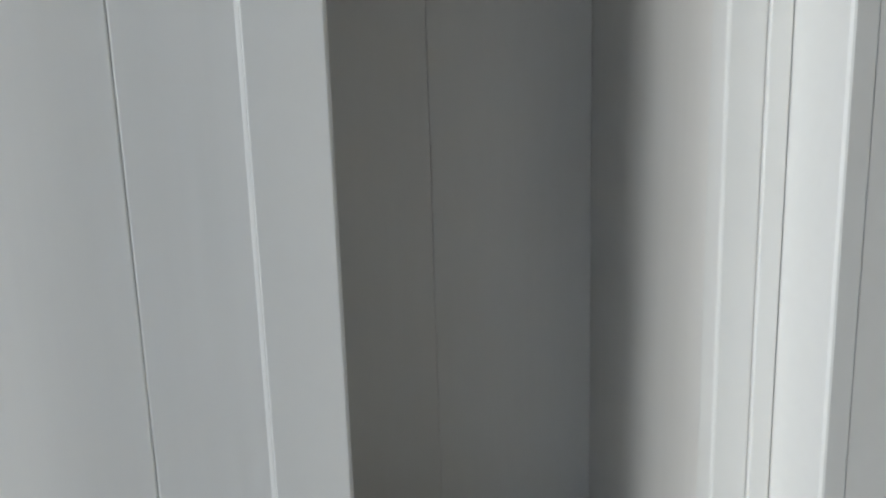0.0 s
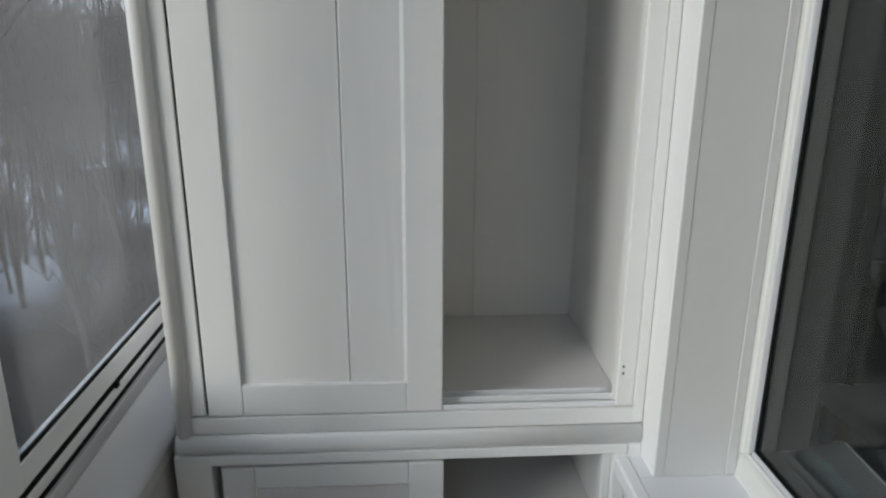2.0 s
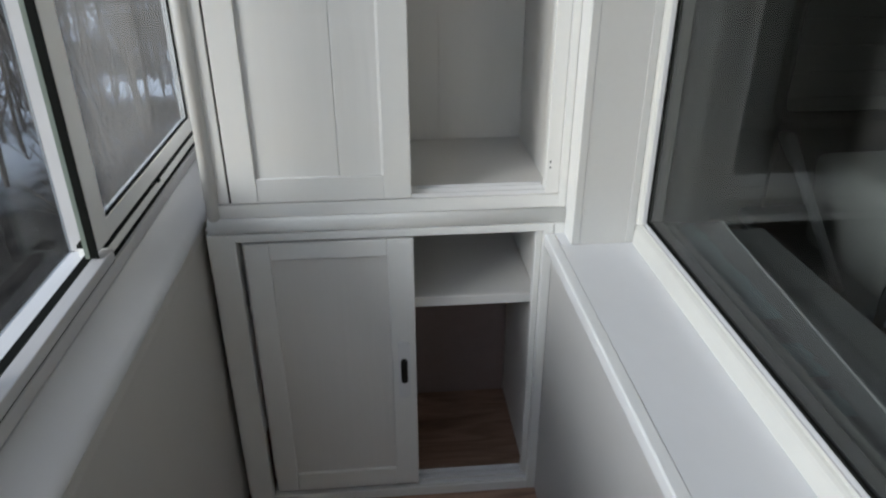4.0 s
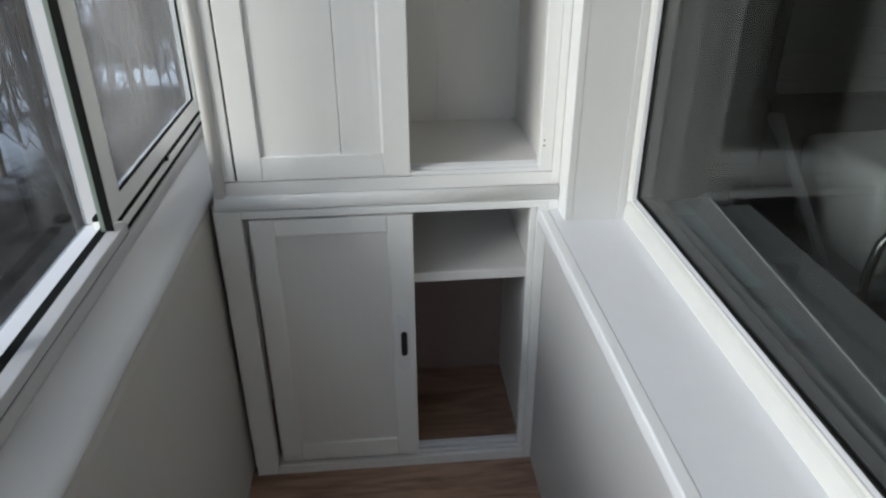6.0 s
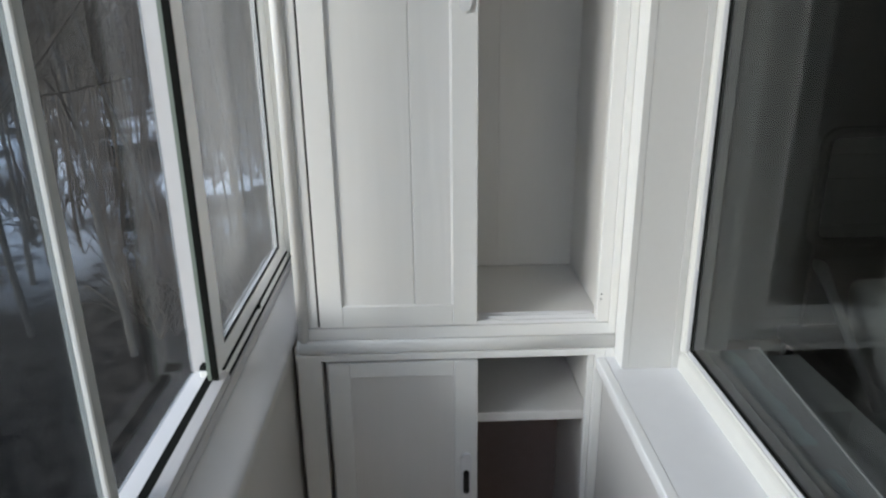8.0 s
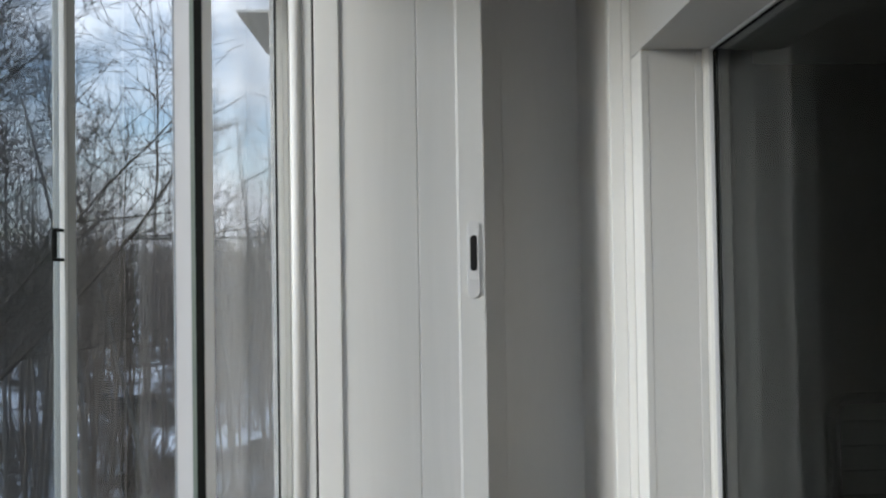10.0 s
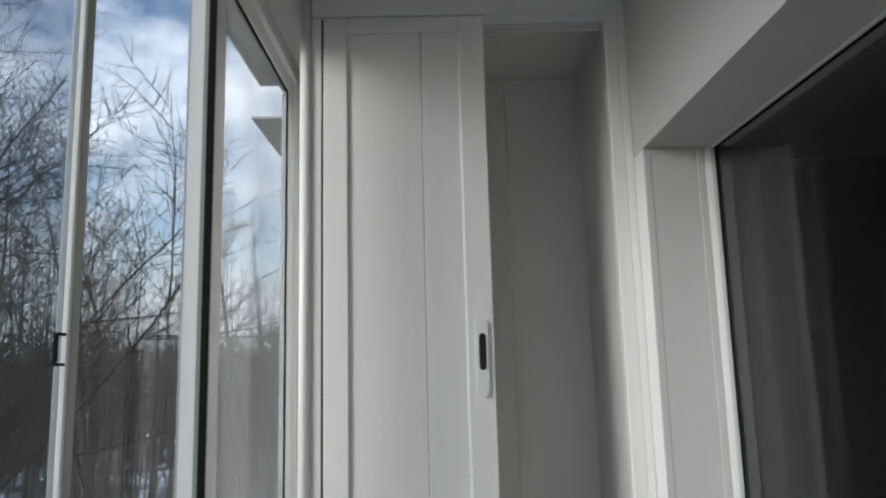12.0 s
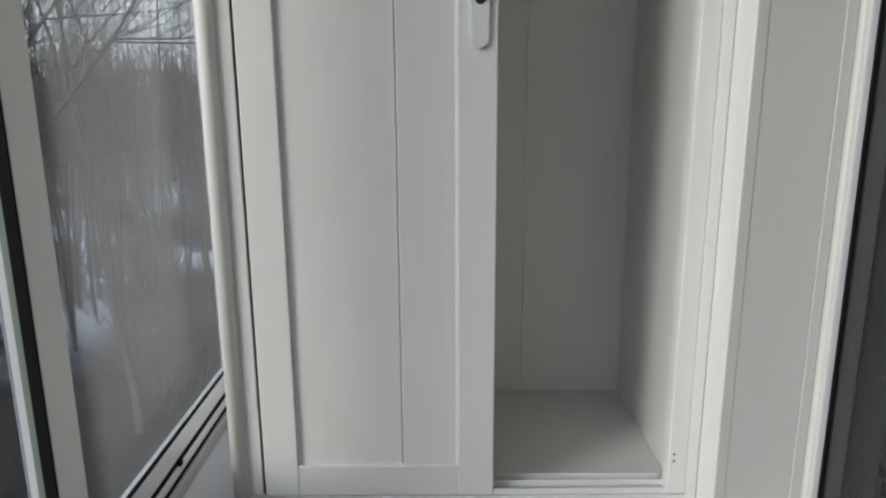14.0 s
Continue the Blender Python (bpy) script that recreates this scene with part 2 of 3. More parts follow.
def box(bm, x0, x1, y0, y1, z0, z1, bevel=0.0, seg=1):
    t = bmesh.new()
    bmesh.ops.create_cube(t, size=1.0)
    for v in t.verts:
        v.co = Vector(((x0 + x1) / 2 + v.co.x * (x1 - x0), (y0 + y1) / 2 + v.co.y * (y1 - y0), (z0 + z1) / 2 + v.co.z * (z1 - z0)))
    if bevel:
        bmesh.ops.bevel(t, geom=t.edges[:], offset=bevel, segments=seg, affect="EDGES", profile=0.5)
    merge(bm, t)


def merge(bm, t):
    m = {v: bm.verts.new(v.co) for v in t.verts}
    for f in t.faces:
        bm.faces.new([m[v] for v in f.verts])
    t.free()


def slab(name, dims, mat, parent=None, label="", bevel=0.0015, seg=1):
    bm = bmesh.new()
    box(bm, *dims, bevel, seg)
    return part(name, bm, mat, parent, label)


def extrude_profile(bm, pts, axis, a, b):
    """Sweeps a closed outline along an axis; pts are (u, v) in the two other axes, in xyz order."""
    def at(u, v, w):
        return {"x": (w, u, v), "y": (u, w, v), "z": (u, v, w)}[axis]
    lo = [bm.verts.new(at(u, v, a)) for u, v in pts]
    hi = [bm.verts.new(at(u, v, b)) for u, v in pts]
    n = len(pts)
    for i in range(n):
        bm.faces.new((lo[i], lo[(i + 1) % n], hi[(i + 1) % n], hi[i]))
    bm.faces.new(lo[::-1])
    bm.faces.new(hi)


def half_round(cu, cv, r, start, steps=10, flat=1.0):
    """Half circle outline from angle start, bulging towards start + 90 degrees."""
    return [(cu + r * math.cos(radians(start + 180 * i / steps)) * flat, cv + r * math.sin(radians(start + 180 * i / steps))) for i in range(steps + 1)]


def stadium(bm, cx, y0, y1, z0, z1, w, seg=8, bevel=0.0):
    """Upright plate with round ends, thickness along y."""
    r = w / 2
    pts = [(cx + r * math.cos(radians(a)), z1 - r + r * math.sin(radians(a))) for a in np.linspace(0, 180, seg)]
    pts += [(cx + r * math.cos(radians(a)), z0 + r + r * math.sin(radians(a))) for a in np.linspace(180, 360, seg)]
    extrude_profile(bm, pts, "y", y0, y1)
    if bevel:
        es = [e for e in bm.edges if all(abs(v.co.y - y0) < 1e-6 for v in e.verts)]
        bmesh.ops.bevel(bm, geom=es, offset=bevel, segments=2, affect="EDGES")


def tube(bm, path, r, sides=8):
    rings = []
    for i, p in enumerate(path):
        p = Vector(p)
        d = (Vector(path[min(i + 1, len(path) - 1)]) - Vector(path[max(i - 1, 0)])).normalized()
        u = d.orthogonal().normalized()
        v = d.cross(u)
        if rings:
            prev = rings[-1][0].co - Vector(path[i - 1])
            u = (prev - d * prev.dot(d)).normalized()
            v = d.cross(u)
        rings.append([bm.verts.new(p + r * (u * math.cos(2 * math.pi * k / sides) + v * math.sin(2 * math.pi * k / sides))) for k in range(sides)])
    for a, b in zip(rings, rings[1:]):
        for k in range(sides):
            bm.faces.new((a[k], a[(k + 1) % sides], b[(k + 1) % sides], b[k]))
    bm.faces.new(rings[0][::-1])
    bm.faces.new(rings[-1])


def structure(ob, label, category):
    return tagged(ob, label, category, kind="structure")


# ---- the balcony shell ----
FLOOR_Z, CEIL_Z = -0.035, 2.592
Y_END, Y_BACK = 0.475, -3.3
structure(slab("floor", (-0.60, 0.34, Y_BACK, Y_END, FLOOR_Z - 0.08, FLOOR_Z), M_FLOOR, bevel=0), "brown wood-patterned balcony floor with darker knots", "floor")
structure(slab("ceiling", (-0.585, 0.36, Y_BACK, Y_END + 0.1, CEIL_Z, CEIL_Z + 0.12), M_CEIL, bevel=0), "smooth white balcony ceiling", "ceiling")
structure(slab("wall_end", (-0.582, 0.60, Y_END, Y_END + 0.12, FLOOR_Z, CEIL_Z), M_WALL, bevel=0), "white end wall behind the built-in cabinet", "wall")
# never in view; distance and white chosen to throw light on the cabinet
structure(slab("wall_back", (-0.66, 0.60, Y_BACK - 0.12, Y_BACK, FLOOR_Z, CEIL_Z), M_WALL, bevel=0), "unseen plain wall closing the balcony, white to bounce light forward", "wall")

# parapet with its sloping board under the window
bm = bmesh.new()
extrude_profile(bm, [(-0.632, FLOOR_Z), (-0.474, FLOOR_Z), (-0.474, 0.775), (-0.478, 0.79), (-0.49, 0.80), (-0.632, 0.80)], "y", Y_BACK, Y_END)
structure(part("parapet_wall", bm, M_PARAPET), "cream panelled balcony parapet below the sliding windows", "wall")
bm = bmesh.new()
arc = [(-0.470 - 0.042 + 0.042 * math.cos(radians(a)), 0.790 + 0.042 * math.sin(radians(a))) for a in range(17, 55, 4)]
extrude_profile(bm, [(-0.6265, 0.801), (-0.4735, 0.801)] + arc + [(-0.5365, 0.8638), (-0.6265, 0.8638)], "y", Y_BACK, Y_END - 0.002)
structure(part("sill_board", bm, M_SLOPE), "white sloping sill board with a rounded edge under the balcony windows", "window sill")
structure(slab("facade_below", (-0.648, -0.6325, Y_BACK, Y_END, -9.0, 0.80), M_CONC, bevel=0), "grey balcony parapet cladding seen from outside", "wall")

# wall on the room side, with the window opening
WY0, WY1, WZ0, WZ1 = -1.95, -0.07, 0.766, 2.169
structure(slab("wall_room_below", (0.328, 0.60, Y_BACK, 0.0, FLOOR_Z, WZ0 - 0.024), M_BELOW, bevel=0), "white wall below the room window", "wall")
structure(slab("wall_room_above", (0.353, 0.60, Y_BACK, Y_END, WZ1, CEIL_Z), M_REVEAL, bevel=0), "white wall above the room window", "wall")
structure(slab("wall_room_pier", (0.353, 0.60, WY1, Y_END, WZ0 - 0.024, WZ1), M_WALL, bevel=0.003), "white pier between cabinet and room window", "wall")
structure(slab("wall_room_near", (0.353, 0.60, Y_BACK, WY0, WZ0 - 0.024, WZ1), M_WALL, bevel=0), "white wall beside the room window", "wall")

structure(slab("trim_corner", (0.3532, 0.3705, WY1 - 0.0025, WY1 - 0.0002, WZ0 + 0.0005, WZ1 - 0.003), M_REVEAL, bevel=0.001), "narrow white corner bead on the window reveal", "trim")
structure(slab("reveal_panel", (0.3707, 0.4757, WY1 - 0.0015, WY1 - 0.0002, WZ0 + 0.0005, WZ1 - 0.003), M_REVEAL, bevel=0.0005), "white lining panel of the window reveal, darkened for weaker light", "trim")
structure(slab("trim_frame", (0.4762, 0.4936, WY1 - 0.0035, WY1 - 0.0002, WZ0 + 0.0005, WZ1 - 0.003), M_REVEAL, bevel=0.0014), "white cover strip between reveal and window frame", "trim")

sill = thing("window_sill", (0.41, -1.0, WZ0 - 0.022), "wide white room windowsill with a raised bright front edge", "window sill", kind="structure")
slab("board", (0.329, 0.494, WY0, WY1 - 0.001, WZ0 - 0.022, WZ0), M_SILL, sill, bevel=0)
slab("return_piece", (0.3298, 0.3528, WY1, -0.0082, WZ0 - 0.022, WZ0), M_SILL, sill, bevel=0)
slab("nosing", (0.3055, 0.3295, WY0, -0.010, WZ0 - 0.030, WZ0 + 0.0009), M_PVC, sill, "bright white front strip", 0.004, 4)

# room window: plastic frame, bead, gasket and two panes
win = thing("window_2", (0.53, -1.0, WZ0), "large fixed double-glazed window with a white plastic frame looking into a dark room", "window", kind="structure")
FX0, FX1 = 0.494, 0.575
PX = 0.5165
bm = bmesh.new()
extrude_profile(bm, [(FX0 - 0.002, WZ0), (FX1, WZ0), (FX1, 0.8145), (0.5055, 0.8145), (0.5050, 0.8090), (0.5005, 0.8070), (0.4962, 0.8030), (0.4945, 0.7960), (0.4930, 0.7760)], "y", WY0, WY1)
part("bottom_rail", bm, M_RAIL, win)
bm = bmesh.new()
extrude_profile(bm, [(0.5056, 0.8149), (0.5056, 0.8100), (0.5105, 0.8185), (0.5118, 0.8207), (0.5162, 0.8207), (0.5162, 0.8149)], "y", WY0 + 0.06, WY1 - 0.0165)
part("glazing_bead", bm, M_POST, win, "grey glazing bead")
bm = bmesh.new()
extrude_profile(bm, [(FX0, WY1), (0.4952, WY1 - 0.009), (0.4975, WY1 - 0.0125), (0.5020, WY1 - 0.0145), (0.5030, WY1 - 0.016), (FX1, WY1 - 0.016), (FX1, WY1)], "z", 0.8145, WZ1)
part("side_rail", bm, M_RAIL, win)
bm = bmesh.new()
extrude_profile(bm, [(0.5032, WY1 - 0.0162), (0.5055, WY1 - 0.0175), (0.5115, WY1 - 0.0185), (0.5162, WY1 - 0.0185), (0.5162, WY1 - 0.0162)], "z", 0.8209, WZ1 - 0.006)
part("glazing_bead", bm, M_POST, win, "grey glazing bead")
# added dark cover: keeps the sunlit reveal beyond the glass looking shaded
slab("reveal_darkener", (PX + 0.0325, 0.604, WY1 - 0.0185, WY1 - 0.0165, 0.8209, WZ1 - 0.007), M_SPACER, win, "added dark strip over the lit reveal behind the glass", 0)
slab("side_rail", (FX0, FX1, WY0, WY0 + 0.06, 0.8145, WZ1), M_PVC, win)
slab("top_rail", (0.506, FX1, WY0 + 0.06, WY1 - 0.016, WZ1 - 0.006, WZ1), M_PVC, win)
for x in (PX, PX + 0.028):
    pane = slab("pane", (x, x + 0.004, WY0 + 0.055, WY1 - 0.01, 0.8150, WZ1 - 0.002), M_PANE2, win, bevel=0)
    pane.visible_shadow = False
slab("gasket", (0.5122, PX - 0.0002, WY0 + 0.06, WY1 - 0.017, 0.8209, 0.8255), M_RUBBER, win, bevel=0)
slab("gasket", (0.5122, PX - 0.0002, WY1 - 0.0235, WY1 - 0.0187, 0.8257, WZ1 - 0.007), M_RUBBER, win, bevel=0)
slab("gasket", (0.5122, PX - 0.0002, WY0 + 0.06, WY1 - 0.0237, WZ1 - 0.0105, WZ1 - 0.0065), M_RUBBER, win, bevel=0)
slab("spacer", (PX + 0.0042, PX + 0.0278, WY0 + 0.06, WY1 - 0.018, 0.8150, 0.8265), M_SPACER, win, bevel=0)
slab("spacer", (PX + 0.0042, PX + 0.0278, WY1 - 0.026, WY1 - 0.0165, 0.8270, WZ1 - 0.007), M_SPACER, win, bevel=0)

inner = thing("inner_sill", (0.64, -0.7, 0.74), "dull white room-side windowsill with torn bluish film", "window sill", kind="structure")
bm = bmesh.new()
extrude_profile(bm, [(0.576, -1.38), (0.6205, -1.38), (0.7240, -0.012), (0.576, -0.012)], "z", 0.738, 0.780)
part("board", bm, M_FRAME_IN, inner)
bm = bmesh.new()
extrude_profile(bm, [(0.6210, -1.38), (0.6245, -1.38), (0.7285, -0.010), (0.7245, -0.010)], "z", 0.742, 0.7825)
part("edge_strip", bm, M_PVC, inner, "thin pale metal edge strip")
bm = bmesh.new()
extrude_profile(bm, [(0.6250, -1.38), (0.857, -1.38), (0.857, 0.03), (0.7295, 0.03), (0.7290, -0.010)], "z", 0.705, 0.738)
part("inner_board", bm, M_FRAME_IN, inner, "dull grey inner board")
slab("end_cap", (0.700, 0.7235, -0.0118, -0.004, 0.740, 0.786), M_BOARD, inner, "small brown end cap", 0.002)
for y0, y1, x0, x1 in ((-0.425, -0.02, 0.610, 0.655), (-0.595, -0.505, 0.608, 0.640), (-0.69, -0.63, 0.602, 0.628)):
    bm = bmesh.new()
    n = 14
    lo_, hi_ = [], []
    for i in range(n + 1):
        y = y0 + (y1 - y0) * i / n
        w = 0.010 * noise.noise(Vector((y * 40, x0 * 90, 1.0)))
        lo_.append((x0 + w, y))
        hi_.append((x1 + 0.012 * noise.noise(Vector((y * 55, x1 * 70, 5.0))), y))
    extrude_profile(bm, lo_ + hi_[::-1], "z", 0.7803, 0.7815)
    part("film", bm, M_FILM, inner, "torn pale blue protective film")

# ---- the dark room behind the window ----
RX0, RX1, RY0, RY1 = 0.60, 4.6, -4.2, 1.6
structure(slab("room_floor", (RX0, RX1, RY0, RY1, -0.12, -0.02), M_FLOOR, bevel=0), "dim wooden room floor", "floor")
structure(slab("room_ceiling", (RX0, RX1, RY0, RY1, 2.6, 2.7), M_CEIL, bevel=0), "dim room ceiling", "ceiling")
structure(slab("room_wall_far", (RX1, RX1 + 0.1, RY0, RY1, -0.12, 2.7), M_ROOM, bevel=0), "far room wall, coloured near-black for the unlit room", "wall")
structure(slab("room_wall_side", (RX0, RX1, RY1, RY1 + 0.1, -0.12, 2.7), M_ROOM, bevel=0), "side wall of the room, coloured near-black for the unlit room", "wall")
structure(slab("room_wall_rear", (RX0, RX1, RY0 - 0.1, RY0, -0.12, 2.7), M_ROOM, bevel=0), "rear wall of the room, coloured near-black for the unlit room", "wall")
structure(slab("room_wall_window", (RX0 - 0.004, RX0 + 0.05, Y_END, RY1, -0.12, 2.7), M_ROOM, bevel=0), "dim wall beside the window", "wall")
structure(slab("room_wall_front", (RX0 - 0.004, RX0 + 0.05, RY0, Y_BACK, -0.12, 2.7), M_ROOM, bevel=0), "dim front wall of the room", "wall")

def armchair():
    """Chair in the dark room: slatted back in a rounded tube frame, pale cover over the seat, bent steel arm."""
    c = thing("armchair", (1.65, 0.5, -0.02), "grey slat-backed armchair with a pale cover and bent tube arms", "chair")
    pts = []
    for cx, cz, a0 in ((1.94, 1.12, 0), (1.40, 1.12, 90), (1.40, 0.80, 180), (1.94, 0.80, 270)):
        pts += [(cx + 0.05 * math.cos(radians(a0 + a)), cz + 0.05 * math.sin(radians(a0 + a))) for a in range(0, 91, 15)]
    bm = bmesh.new()
    tube(bm, [(x, 0.90, z) for x, z in pts + pts[:1]], 0.022, 8)
    part("back_frame", bm, M_RUBBER, c, "black tube frame")
    for z in (0.775, 0.865, 0.955, 1.045, 1.135):
        slab("slat", (1.37, 1.97, 0.892, 0.908, z - 0.043, z + 0.043), M_FABRIC, c, bevel=0.004, seg=2)
    bm = bmesh.new()
    box(bm, 1.31, 1.98, 0.16, 0.60, 0.40, 0.74, 0.05, 4)
    for v in bm.verts:
        v.co.z += 0.012 * noise.noise(v.co * 9)
        v.co.x += 0.10 * (0.74 - v.co.z) * (1 if v.co.x < 1.6 else 0)
    part("cover", bm, M_COVER, c, "pale crumpled cover")
    slab("seat", (1.28, 2.00, 0.14, 0.92, 0.34, 0.398), M_FABRIC, c, bevel=0.02, seg=3)
    for x in (1.20, 1.93):
        bm = bmesh.new()
        tube(bm, [(x + 0.08, 0.62, 0.68), (x - 0.03, 0.54, 0.80), (x - 0.08, 0.42, 0.835), (x - 0.06, 0.37, 0.75), (x + 0.01, 0.32, 0.58), (x + 0.10, 0.28, 0.385)], 0.016, 8)
        part("arm", bm, M_FRAME_IN, c, "pale bent arm")
    bm = bmesh.new()
    tube(bm, [(1.34, 0.20, 0.375), (1.24, 0.04, 0.385), (1.215, 0.0, 0.44), (1.213, 0.0, 0.55), (1.222, 0.0, 0.62), (1.255, 0.0, 0.665), (1.33, 0.01, 0.69), (1.50, 0.06, 0.70), (1.60, 0.17, 0.70)], 0.013, 10)
    part("side_tube", bm, M_CHROME, c, "bent shiny steel tube", True)
    for x in (1.32, 1.96):
        for y in (0.18, 0.88):
            slab("leg", (x - 0.02, x + 0.02, y - 0.02, y + 0.02, -0.02, 0.34), M_RUBBER, c)
    for x in (1.38, 1.96):
        slab("back_post", (x - 0.012, x + 0.012, 0.89, 0.914, 0.398, 0.76), M_RUBBER, c)


armchair()

# ---- sliding windows on the street side ----
win1 = thing("window_1", (-0.58, -1.0, 0.89), "white aluminium sliding balcony windows with clear single panes", "window", kind="structure")
TOP = 2.545
# bottom profile: stepped tracks with dark gaps between them
slab("frame_strip", (-0.627, -0.538, Y_BACK, Y_END - 0.001, 0.864, 0.8885), M_POST, win1, bevel=0.0015)
slab("track_gap", (-0.600, -0.5450, -0.298, Y_END - 0.002, 0.8886, 0.8955), M_RUBBER, win1, "dark gap between the tracks", 0)
slab("track_rib", (-0.600, -0.5465, -0.298, Y_END - 0.001, 0.8957, 0.914), M_ALU, win1, bevel=0.0015)
slab("track_gap", (-0.600, -0.5480, -0.298, 0.43, 0.9141, 0.9215), M_RUBBER, win1, "dark gap below the sash", 0)
slab("frame_gap", (-0.600, -0.5405, Y_BACK, -0.299, 0.8886, 0.8915), M_RUBBER, win1, "dark joint line", 0)
slab("fixed_rail", (-0.5638, -0.5385, Y_BACK, -0.299, 0.8917, 0.912), M_POST, win1, bevel=0.0018, seg=2)
slab("ledge", (-0.6268, -0.5825, Y_BACK, -0.276, 0.8886, 0.8985), M_SILL, win1, "bright white inner ledge of the fixed light", 0.0015)
slab("ledge_seal", (-0.5823, -0.5640, Y_BACK, -0.300, 0.8917, 0.9095), M_RUBBER, win1, "black weather seal", 0)
slab("top_track", (-0.645, -0.538, Y_BACK, -0.2502, TOP, CEIL_Z - 0.0005), M_ALU, win1, bevel=0.002)
slab("top_track", (-0.582, -0.538, -0.25, Y_END - 0.001, TOP, CEIL_Z - 0.0005), M_ALU, win1, bevel=0.002)
slab("jamb", (-0.578, -0.538, 0.428, Y_END - 0.001, 0.9145, TOP - 0.0005), M_ALU, win1, bevel=0.002)
slab("jamb_strip", (-0.5375, -0.520, 0.440, Y_END - 0.001, 0.89, TOP - 0.0005), M_ALU, win1, bevel=0.002)
slab("reveal_post", (-0.626, -0.5732, -0.2755, -0.250, 0.8987, TOP - 0.001), M_POST, win1, "white upright beside the black seal", 0.0015)
slab("green_seal", (-0.5720, -0.5642, -0.3368, -0.3333, 0.9125, TOP - 0.001), M_SEAL, win1, "thin grey-green seal", 0)
slab("brush_seal", (-0.5640, -0.5500, -0.3372, -0.3333, 0.9125, TOP - 0.001), M_RUBBER, win1, "black weather seal", 0)



def pane_of(parent, x, y0, y1, z0, z1, mat=M_PANE):
    p = slab("pane", (x - 0.002, x + 0.002, y0, y1, z0, z1), mat, parent, "window pane tinted to dim the view", bevel=0)
    p.visible_shadow = False


def sash(x0, x1, y0, y1, z0, z1, w0, w1, wb, wt):
    """Sliding sash: two stiles, two rails, gasket lines and a pane."""
    s = slab("sash", (x0, x1, y0, y0 + w0, z0, z1), M_ALU, win1, "white aluminium sliding sash", 0.002, 2)
    slab("stile", (x0, x1, y1 - w1, y1, z0, z1), M_ALU, s, bevel=0.002, seg=2)
    slab("bottom_rail", (x0 + 0.001, x1 - 0.0008, y0 + w0, y1 - w1, z0, z0 + wb), M_ALU, s, bevel=0.002, seg=2)
    slab("top_rail", (x0 + 0.001, x1 - 0.0008, y0 + w0, y1 - w1, z1 - wt, z1), M_ALU, s, bevel=0.002, seg=2)
    xm = (x0 + x1) / 2
    ya, yb_, za, zb = y0 + w0, y1 - w1, z0 + wb, z1 - wt
    g = 0.0045
    slab("gasket", (xm + 0.0022, x1 - 0.004, ya, yb_, za, za + g), M_RUBBER, s, bevel=0)
    slab("gasket", (xm + 0.0022, x1 - 0.004, ya, yb_, zb - g, zb), M_RUBBER, s, bevel=0)
    slab("gasket", (xm + 0.0022, x1 - 0.004, yb_ - g, yb_, za + g, zb - g), M_RUBBER, s, bevel=0)
    pane_of(s, xm, ya - 0.004, yb_ + 0.004, za - 0.004, zb + 0.004, M_DUSTY)
    return s


sash(-0.5725, -0.5495, -0.333, 0.424, 0.9218, TOP - 0.001, 0.062, 0.070, 0.036, 0.050)
BAR_Y = -0.7285
pane_of(win1, -0.6225, -1.50, -0.2765, 0.8987, TOP - 0.0002)
pane_of(win1, -0.611, Y_BACK + 0.01, BAR_Y - 0.0002, 0.8987, TOP - 0.0002, M_PANE_PALE)
bar = slab("interlock_bar", (-0.6202, -0.600, BAR_Y, BAR_Y + 0.0235, 0.8987, TOP - 0.001), M_BAR, win1, "slim grey aluminium upright", 0.003, 2)
slab("cover_strip", (-0.608, -0.5995, BAR_Y - 0.0065, BAR_Y - 0.0003, 0.8987, TOP - 0.001), M_ALU, bar, "white edge strip", 0.0015)
bm = bmesh.new()
for zz in (1.7405, 1.703):
    box(bm, -0.607, -0.601, BAR_Y - 0.0275, BAR_Y - 0.0067, zz, zz + 0.004, 0.001)
box(bm, -0.607, -0.601, BAR_Y - 0.0275, BAR_Y - 0.0240, 1.7072, 1.7403, 0.001)
part("catch", bm, M_RUBBER, bar, "small dark pull catch")

slab("track_stop", (-0.5465, -0.541, 0.010, 0.022, 0.9145, 0.926), M_RUBBER, win1, "small dark track stop", 0.001)

# ---- built-in cabinet, upper part ----
CX0, CX1 = -0.452, 0.3525
up = thing("upper_cabinet", (-0.05, 0.23, 0.85), "tall white built-in wardrobe unit, one sliding door pushed aside", "cabinet")
slab("side_panel", (CX0, -0.440, 0.012, 0.472, 0.79, CEIL_Z - 0.001), M_INNER, up)
slab("side_panel", (0.330, 0.3515, 0.030, 0.472, 0.79, CEIL_Z - 0.001), M_INNER, up)
slab("bottom_panel", (-0.4395, 0.3295, 0.030, 0.467, 0.820, 0.846), M_INNER, up)
slab("top_panel", (-0.4395, 0.3295, 0.030, 0.467, 2.560, 2.585), M_INNER, up)
yb = 0.462
for a, b in ((-0.4395, -0.17), (-0.17, 0.098), (0.098, 0.3295)):
    slab("back_board", (a + 0.0002, b - 0.0002, yb, yb + 0.010, 0.8465, 2.5595), M_INNER, up, bevel=0.0006)
slab("left_stile", (-0.425, -0.400, 0.004, 0.030, 0.862, 2.5435), M_CAB, up, bevel=0.001)
slab("right_stile", (0.3015, 0.3335, 0.000, 0.029, 0.862, 2.5435), M_CAB, up, bevel=0.0025, seg=2)
